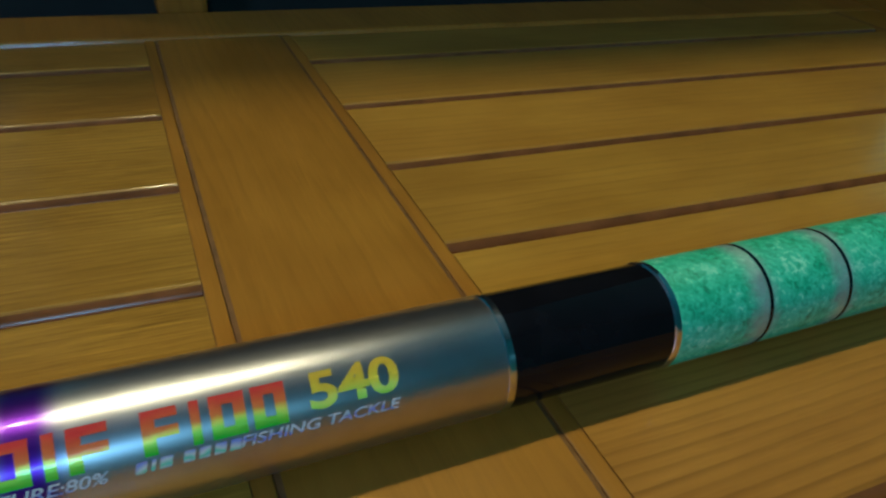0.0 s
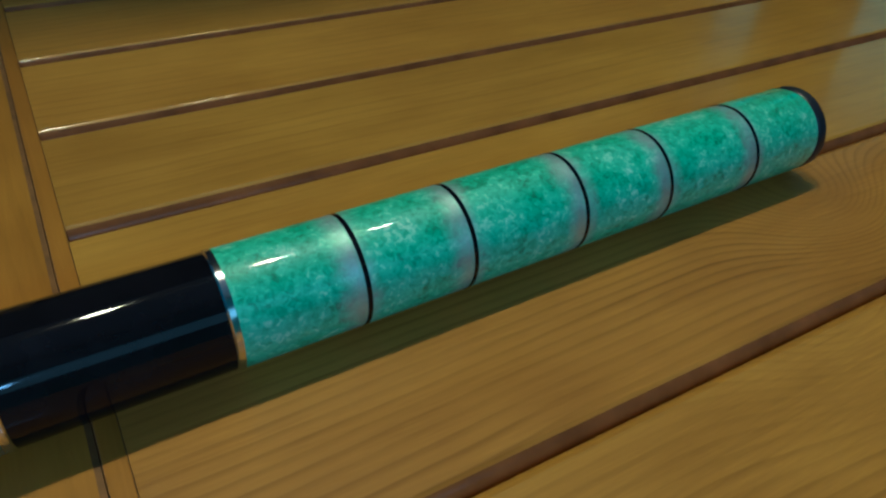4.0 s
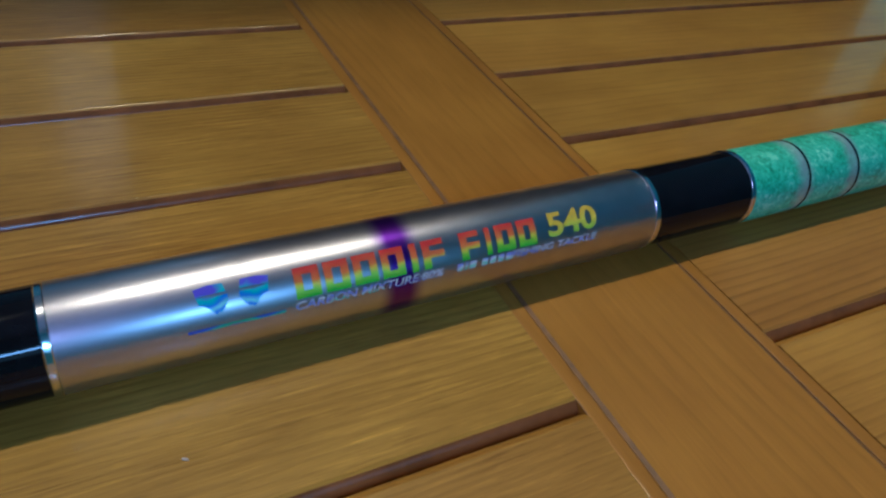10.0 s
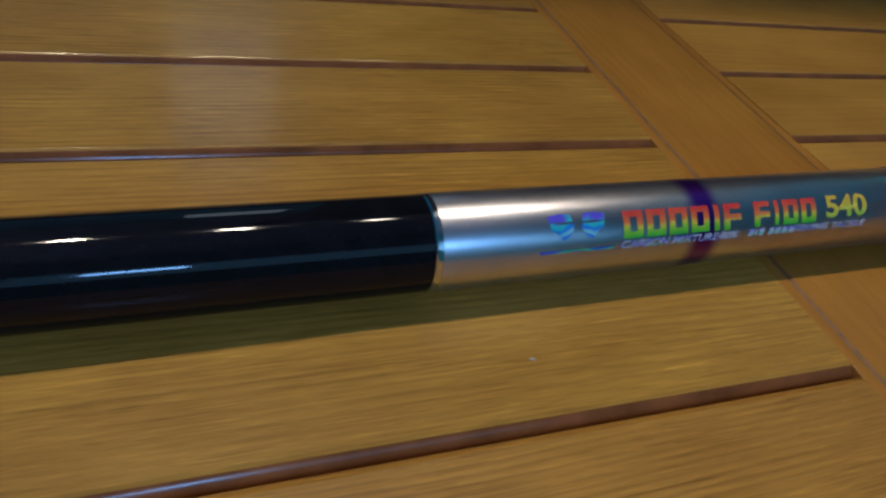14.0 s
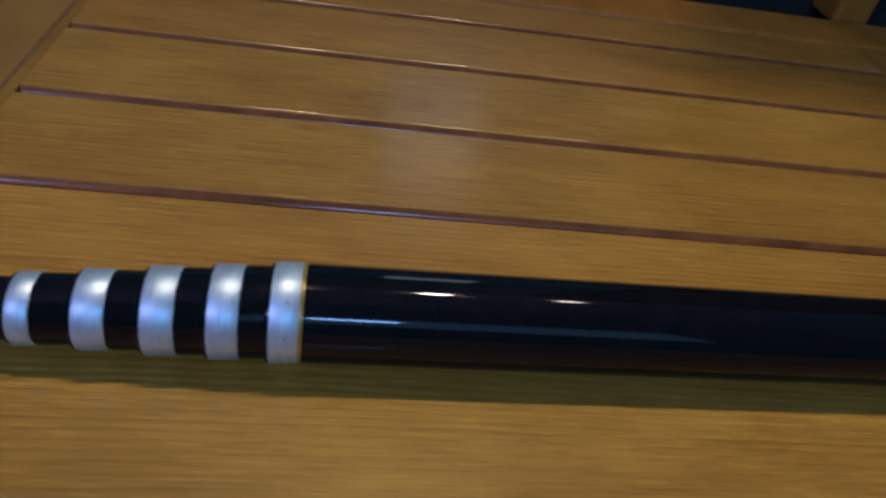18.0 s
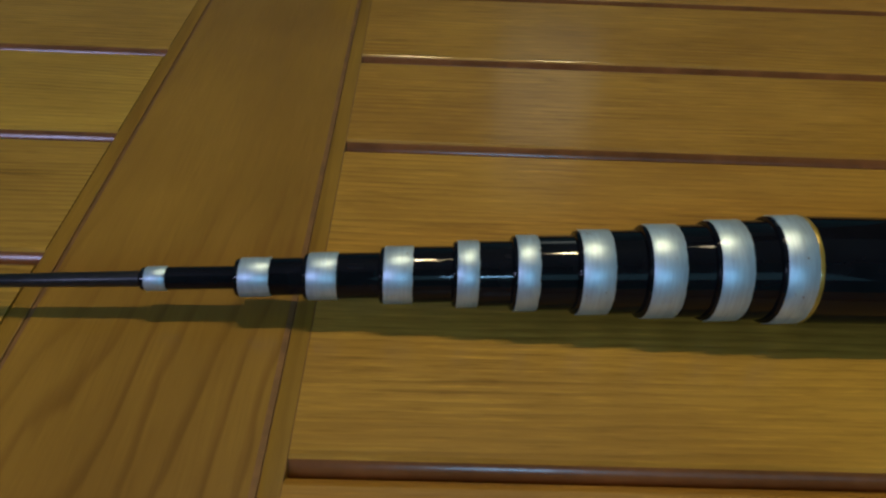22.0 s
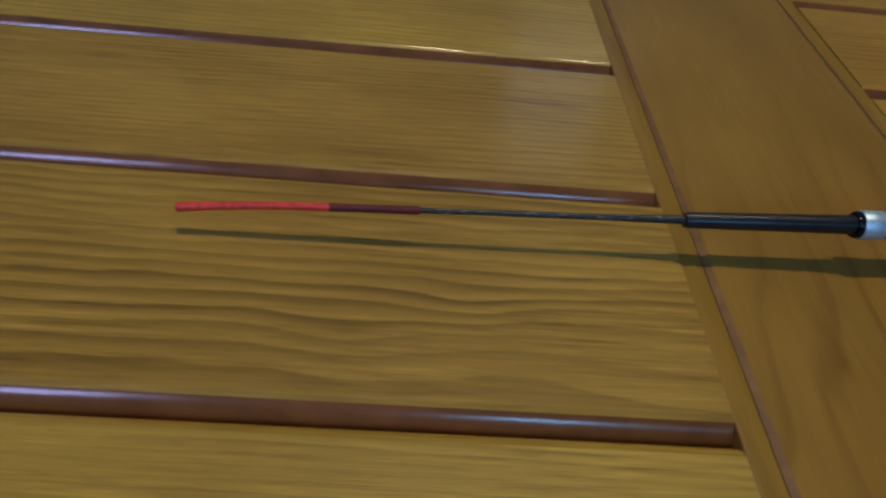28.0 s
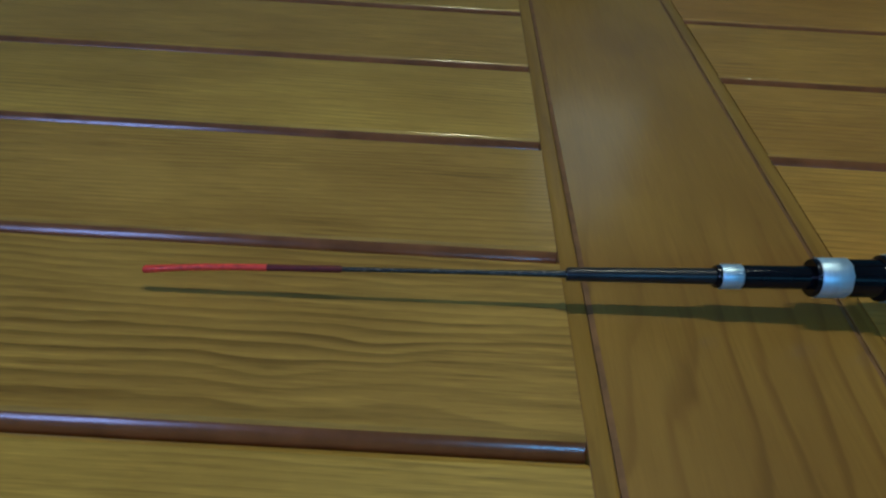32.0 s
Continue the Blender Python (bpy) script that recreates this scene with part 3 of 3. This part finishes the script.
def plank(length, width):
    def edge(y, way):
        """From the foot of the board up round its edge on to the face."""
        arc = [(EDGE * (1 - math.cos(math.pi * i / 2 / STEPS)), -DROP * (1 - math.sin(math.pi * i / 2 / STEPS))) for i in range(STEPS + 1)]
        arc = [(0.55 * a + 0.45 * EDGE * i / STEPS, 0.55 * z - 0.45 * DROP * (1 - i / STEPS)) for i, (a, z) in enumerate(arc)]
        return [(y, -TH)] + [(y + way * a, z) for a, z in arc]
    low, high = edge(GAP, 1), edge(width - GAP, -1)
    bm, sides = extruded(low + high[::-1], length, "x")
    for i in range(STEPS - 1):   # the front edge is stained, but for its topmost facets
        sides[i].material_index = 1
    bm.edges.ensure_lookup_table()
    for e in sides[STEPS + 1].edges:   # the face itself is planed flat
        e.smooth = False
    return bm


settle = random.Random(5)
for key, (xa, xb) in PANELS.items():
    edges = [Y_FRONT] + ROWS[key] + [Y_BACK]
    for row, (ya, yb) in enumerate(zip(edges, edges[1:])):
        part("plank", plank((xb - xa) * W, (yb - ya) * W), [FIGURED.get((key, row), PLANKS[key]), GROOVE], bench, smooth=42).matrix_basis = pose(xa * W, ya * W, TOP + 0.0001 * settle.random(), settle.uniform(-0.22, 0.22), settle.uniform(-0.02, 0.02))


def stile(xa, xb, mat):
    w, h = (xb - xa) * W, (Y_BACK - Y_FRONT) * W
    bead = 0.0046
    pts = [(bead + 0.0001, -TH), (w - bead - 0.0001, -TH), (w - bead - 0.0001, -0.0004), (w - bead - 0.0013, 0.0), (bead + 0.0013, 0.0), (bead + 0.0001, -0.0004)]
    bm, sides = extruded(pts, h, "y")
    sides[2].material_index = sides[4].material_index = 1
    s = part("stile", bm, [mat, LINE], bench, "broad stile with the grain across the planks")
    s.location = (xa * W, Y_FRONT * W, TOP)
    arc = [(bead / 2 - math.cos(math.pi * i / 8) * (bead / 2 - 0.0001), -0.0003 + math.sin(math.pi * i / 8) ** 0.7 * 0.0002) for i in range(9)]
    bm, sides = extruded([(bead, -TH), (0, -TH)] + arc, h, "y")
    sides[2].material_index = sides[9].material_index = 1
    one = part("bead", bm, [BEAD if mat is OLIVE_STILE else mat, LINE], bench, smooth=50)
    one.location = (xa * W, Y_FRONT * W, TOP)
    twin(one, (xb * W - bead, Y_FRONT * W, TOP))


for xa, xb in ((X_SL, X_SR), (X_TL, X_TR), (X_UL, X_UL + END), (X_VR - 1.235, X_VR)):
    stile(xa, xb, OLIVE_STILE if xa == X_TL else STILE)
XL, XR = X_VR - 1.235, X_UL + END
part("under_board", box(XL * W, XR * W, Y_FRONT * W, Y_BACK * W, TOP - TH - 0.012, TOP - TH - 0.0005), LINE, bench)
part("back_rail", box(XL * W, XR * W, Y_BACK * W + 0.0005, 4.43 * W, TOP - 0.04, TOP + 0.001, bevel=0.002), STILE, bench)
part("front_rail", box(XL * W, XR * W, (Y_FRONT - 0.8) * W, Y_FRONT * W - 0.0005, TOP - 0.05, TOP, bevel=0.003), STILE, bench)
leg = part("leg", box(-0.025, 0.025, -0.02, 0.02, 0.0, TOP - 0.03, bevel=0.003), STILE, bench)
leg.location = (XL * W + 0.03, 4.0 * W, 0)
for lx, ly in ((XR * W - 0.03, 4.0), (XL * W + 0.03, Y_FRONT - 0.4), (XR * W - 0.03, Y_FRONT - 0.4)):
    twin(leg, (lx, ly * W, 0))
# the low back: posts; the near-black panel behind them stands in for shade
post = part("back_post", box(-0.0125, 0.0125, 0, 0.03, -0.002, 0.075, bevel=0.003), STILE, bench)
post.location = (0.4 * W, 4.43 * W, TOP)
for px in (-7.85, 9.2, -16.2):
    twin(post, (px * W, 4.43 * W, TOP))
part("back_panel", box(XL * W, XR * W, 5.4 * W, 5.55 * W, TOP - 0.1, TOP + 0.06), DARK, bench, "near-black panel standing in for the shade behind the rail")
# tall board added to keep the downlights off the seat's back edge
part("back_board", box(-1.2 * W, XR * W, 4.43 * W + 0.0305, 4.43 * W + 0.045, TOP - 0.05, TOP + 0.8, bevel=0.003), DARK, bench, "added dark board that shades the back of the seat")
# the end: broad slats with gaps, and an arm on top
slat = part("arm_slat", box(0, 0.02, 0, 1.0 * W, -0.05, 2.6 * W, bevel=0.002), STILE, bench)
slat.location = (XR * W + 0.0005, 1.36 * W, TOP - 0.001)
for sy in (3.16, 4.17, -0.55, -2.4, -4.25):
    twin(slat, (XR * W + 0.0005, sy * W, TOP - 0.001))
part("arm", box(XR * W - 0.012, XR * W + 0.04, -4.5 * W, 5.3 * W, TOP + 2.6 * W, TOP + 2.6 * W + 0.035, bevel=0.005), STILE, bench)

# ---- the rod ----
rod = tagged(new("fishing_rod"), "collapsed telescopic fishing rod, black, silver and green, lying on the bench", "fishing rod")
Y_ROD, R_BODY, X_NOSE = -0.980, 0.2215, -5.43
rod.location = (0, Y_ROD * W, 0)


def axis(x):
    """Centre of the rod, in plank widths: the body lies straight, the loose front sections droop."""
    if x > X_NOSE:
        return Y_ROD + 0.015 * x, R_BODY
    bow = 0.12 * min(x + 9.86, 0.0) ** 2
    return Y_ROD + 0.015 * X_NOSE + 0.039 * (x - X_NOSE) + 0.011 * max(-8.5 - x, 0.0), R_BODY + 0.0246 * (x - X_NOSE) + 0.003 * max(-8.66 - x, 0.0) - bow


def lathe(profile, seg=64, jitter=None):
    """A turned piece from (x, radius) pairs along the rod, in plank widths."""
    bm = bmesh.new()
    loops = []
    for x, r in profile:
        cy, cz = axis(x)
        loop = []
        for i in range(seg):
            a = 2 * math.pi * i / seg
            dx = jitter(i, x) if jitter else 0.0
            loop.append(bm.verts.new(((x + dx) * W, (cy - Y_ROD - r * math.cos(a)) * W, (cz + r * math.sin(a)) * W)))
        loops.append(loop)
    for a, b in zip(loops, loops[1:]):
        for i in range(seg):
            bm.faces.new((a[i], a[(i + 1) % seg], b[(i + 1) % seg], b[i]))
    bm.faces.new(loops[0])
    bm.faces.new(list(reversed(loops[-1])))
    bmesh.ops.recalc_face_normals(bm, faces=bm.faces)
    return bm


RINGS = [  # from tip to butt: ring from, ring to, radius
    (-8.053, -7.966, 0.046), (-7.678, -7.553, 0.076), (-7.408, -7.286, 0.093), (-7.106, -6.986, 0.114), (-6.816, -6.726, 0.133),
    (-6.582, -6.489, 0.152), (-6.330, -6.200, 0.171), (-6.064, -5.929, 0.19), (-5.803, -5.673, 0.205), (-5.554, -5.426, 0.2205)]
X_FER, X_TIP, X_RED, X_MAROON = -8.65, -10.29, -9.81, -9.52
part("tip_cord", lathe([(X_TIP, 0.011), (X_TIP + 0.008, 0.0165), (X_TIP + 0.04, 0.0155), (X_TIP + 0.14, 0.0130), (X_TIP + 0.24, 0.0140), (X_TIP + 0.36, 0.0128), (X_RED, 0.0138)], 16), RED, rod, "bright red cord at the tip", 40)
part("tip_sleeve", lathe([(X_RED, 0.0138), (X_RED + 0.1, 0.0134), (X_MAROON - 0.01, 0.0142), (X_MAROON, 0.010)], 16), MAROON, rod, "maroon sleeve", 40)
part("tip_blank", lathe([(X_MAROON - 0.05, 0.009), (-9.25, 0.0095), (-8.95, 0.011), (X_FER + 0.05, 0.015)], 16), BLANK, rod, "thin bare carbon tip", 40)
part("tip_ferrule", lathe([(X_FER, 0.024), (X_FER + 0.01, 0.027), (-8.2, 0.031), (-7.99, 0.033)], 32), SATIN, rod, "", 40)
for i, (xa, xb, r) in enumerate(RINGS):
    end = RINGS[i + 1][0] + 0.06 if i + 1 < len(RINGS) else -1.95
    lip = [(xa - 0.014, r * 0.93), (xa - 0.010, r * 0.985), (xa - 0.005, r), (xb, r), (end, r)]
    s = part("section", lathe(lip, 64), BLACK, rod, smooth=40)
    wob = [0.0010 * math.sin(k * 0.9 + i) + 0.0012 * math.sin(k * 2.3 + 2 * i) for k in range(64)]
    part("ring", lathe([(xa + 0.004, r + 0.001), (xa + 0.008, r + 0.0035), (xb - 0.004, r + 0.0035), (xb, r + 0.0005)], 64,
                       lambda k, x, xb=xb, wob=wob: wob[k] if x > xb - 0.01 else 0.0), WHITE, s, "silver painted ring", 40)
X_S0, X_S1, X_G0, X_END = -1.998, 0.923, 1.664, 4.74
band = part("label_band", lathe([(X_S0, R_BODY + 0.0005), (X_S0 + 0.004, R_BODY + 0.002), (X_S1 - 0.004, R_BODY + 0.002), (X_S1, R_BODY + 0.0005)], 96), SILVER, rod, "satin silver label band", 40)
for x in (X_S0, X_S1):
    part("chrome_ring", lathe([(x - 0.018, R_BODY), (x - 0.012, R_BODY + 0.006), (x + 0.012, R_BODY + 0.006), (x + 0.018, R_BODY)], 64), CHROME, band, "thin chrome ring", 40)
part("butt_collar", lathe([(X_S1 - 0.02, R_BODY), (X_G0 + 0.02, R_BODY)], 64), BLACK, rod, "glossy black collar", 40)
grip = part("grip", lathe([(X_G0, R_BODY + 0.001), (X_G0 + 0.01, R_BODY + 0.004), (4.0, R_BODY + 0.004), (X_END - 0.04, R_BODY + 0.002), (X_END - 0.02, R_BODY - 0.004)], 96), GRIP, rod, "marbled green grip wrap", 40)
part("chrome_ring", lathe([(X_G0 - 0.020, R_BODY), (X_G0 - 0.014, R_BODY + 0.007), (X_G0 + 0.008, R_BODY + 0.007), (X_G0 + 0.014, R_BODY)], 64), CHROME, grip, "thin chrome ring", 40)
for x in G_RINGS:
    part("black_band", lathe([(x - 0.011, R_BODY + 0.003), (x - 0.009, R_BODY + 0.0055), (x + 0.009, R_BODY + 0.0055), (x + 0.011, R_BODY + 0.003)], 64), BLACK, grip, "thin black band", 40)
cap = part("end_cap", lathe([(X_END - 0.02, R_BODY - 0.004), (X_END - 0.01, R_BODY + 0.003), (X_END + 0.04, R_BODY + 0.002), (X_END + 0.06, R_BODY - 0.02), (X_END + 0.065, R_BODY - 0.06)], 64), RUBBER, rod, "black rubber end cap", 40)
part("amber_line", lathe([(-5.430, R_BODY + 0.001), (-5.426, R_BODY + 0.003), (-5.416, R_BODY + 0.003), (-5.412, R_BODY + 0.001)], 64), AMBER, rod, "thin amber line", 40)


# ---- printing on the label, laid round the rod: along it in plank widths, round it in degrees ----
def on_label(u, deg, lift=0.0045):
    cy, cz = axis(u)
    a, r = radians(deg), R_BODY + lift
    return (u * W, (cy - Y_ROD - r * math.cos(a)) * W, (cz + r * math.sin(a)) * W)


def patch(bm, u0, u1, d0, d1, slant=0.0):
    """One curved rectangle of foil. slant: how far its top leans along the rod."""
    k = max(1, int((d1 - d0) / 3))
    rows = []
    for i in range(k + 1):
        d = d0 + (d1 - d0) * i / k
        s = slant * i / k
        rows.append([bm.verts.new(on_label(u0 + s, d)), bm.verts.new(on_label(u1 + s, d))])
    for a, b in zip(rows, rows[1:]):
        bm.faces.new((a[0], a[1], b[1], b[0]))


def framed(bm, u0, u1, d0, d1, t, dt):
    """An open block: a border of foil round a bare middle."""
    patch(bm, u0, u0 + t, d0, d1)
    patch(bm, u1 - t, u1, d0, d1)
    patch(bm, u0 + t, u1 - t, d0, d0 + dt)
    patch(bm, u0 + t, u1 - t, d1 - dt, d1)


def brand_blocks(x0, x1, kinds):
    """A row of plain foil shapes that stands for a brand name."""
    step = (x1 - x0) / sum(0.55 if k == "bar" else 1.0 for k in kinds)
    x = x0
    for k in kinds:
        w = step * (0.55 if k == "bar" else 1.0)
        bm = bmesh.new()
        if k == "bar":
            patch(bm, x + 0.02, x + w - 0.02, 28.0, 61.5)
        elif k == "open":
            framed(bm, x + 0.008, x + w - 0.012, 28.0, 61.5, 0.036, 8)
        else:
            patch(bm, x + 0.008, x + 0.046, 28.0, 61.5)
            patch(bm, x + 0.046, x + w - 0.014, 40, 48)
            patch(bm, x + 0.046, x + w - 0.014, 54, 61.5)
        part("foil_block", bm, RAINBOW, band, "plain rainbow foil shape")
        x += w


brand_blocks(-1.085, -0.36, ["open", "open", "open", "open", "bar", "half"])
brand_blocks(-0.295, 0.145, ["half", "bar", "open", "open"])


def lettering(text, u0, u1, d0, d1, mat, shear=0.0, bold=0.0):
    """Letters of the built-in font, laid on the label between the given limits."""
    cu = bpy.data.curves.new("lettering", "FONT")
    cu.body, cu.size, cu.shear, cu.offset = text, 1.0, shear, bold
    tmp = bpy.data.objects.new("lettering", cu)
    scene.collection.objects.link(tmp)
    bpy.context.view_layer.update()
    me = bpy.data.meshes.new_from_object(tmp.evaluated_get(bpy.context.evaluated_depsgraph_get()))
    bpy.data.objects.remove(tmp)
    bm = bmesh.new()
    bm.from_mesh(me)
    bpy.data.meshes.remove(me)
    xs, ys = [v.co.x for v in bm.verts], [v.co.y for v in bm.verts]
    xa, xb, ya, yb = min(xs), max(xs), min(ys), max(ys)
    for i in range(1, 8):
        y = ya + (yb - ya) * i / 8
        bmesh.ops.bisect_plane(bm, geom=bm.verts[:] + bm.edges[:] + bm.faces[:], plane_co=(0, y, 0), plane_no=(0, 1, 0))
    for v in bm.verts:
        v.co = on_label(u0 + (v.co.x - xa) / (xb - xa) * (u1 - u0), d0 + (v.co.y - ya) / (yb - ya) * (d1 - d0))
    return part("lettering", bm, mat, band, "printed foil lettering")


lettering("540", 0.205, 0.505, 32, 63, GOLD, 0.0, 0.03)
lettering("CARBON MIXTURE:80%", -1.085, -0.385, 16.0, 25.5, MINT, 0.25, 0.015)
lettering("FISHING TACKLE", -0.02, 0.50, 17.0, 26.0, MINT, 0.25, 0.015)
x = -0.32
for w in (0.030, 0.012, 0.034, 0.0, 0.032, 0.032, 0.034, 0.032):   # two short words, as bars
    if w:
        bm = bmesh.new()
        patch(bm, x, x + w, 16.5, 25.5, 0.008)
        part("print_bar", bm, MINT, band, "small foil bar")
    x += w + 0.012 if w else 0.02


def emblem_half(x, way):
    """One half of the emblem: a plain foil shape, broad at its head, with a bare stripe, tapering to a bent tail."""
    bm = bmesh.new()
    for d0, d1, lo0, hi0, lo1, hi1 in ((53, 62, -0.060, 0.060, -0.066, 0.050), (44, 51.5, -0.052, 0.064, -0.060, 0.062), (33, 44, 0.010, 0.030, -0.046, 0.062)):
        rows = []
        for i in range(7):
            f = i / 6
            wave = 1.2 * math.sin(f * 5 + d0)
            rows.append([bm.verts.new(on_label(x + way * (lo0 + (lo1 - lo0) * f), d0 + (d1 - d0) * f - wave)),
                         bm.verts.new(on_label(x + way * 0.5 * (lo0 + hi0 + (lo1 + hi1 - lo0 - hi0) * f), d0 + (d1 - d0) * f + wave)),
                         bm.verts.new(on_label(x + way * (hi0 + (hi1 - hi0) * f), d0 + (d1 - d0) * f + 0.5 * wave))])
        for p, q in zip(rows, rows[1:]):
            bm.faces.new((p[0], p[1], q[1], q[0]))
            bm.faces.new((p[1], p[2], q[2], q[1]))
    bmesh.ops.recalc_face_normals(bm, faces=bm.faces)
    part("emblem", bm, BLUE, band, "plain blue foil emblem")


emblem_half(-1.41, 1)
emblem_half(-1.24, -1)
bm = bmesh.new()
patch(bm, -1.52, -1.13, 17, 20.5)
part("underline", bm, GREEN, band, "thin green foil line")

# ---- crumbs on the seat ----
bm = bmesh.new()
bmesh.ops.create_icosphere(bm, subdivisions=2, radius=0.0005)
for v in bm.verts:
    v.co = (v.co.x * 1.5 + v.co.y * 0.5, v.co.y * 0.5, max(v.co.z, -0.0003) + 0.0003 + 0.15 * abs(v.co.x))
crumb = tagged(part("crumb", bm, plain("pale_chip", (0.75, 0.62, 0.42), 0.6)), "tiny pale wood chip lying on a plank", "crumb")
crumb.matrix_world = pose(-1.626 * W, -1.571 * W, 0.0, 0, 0, -35)
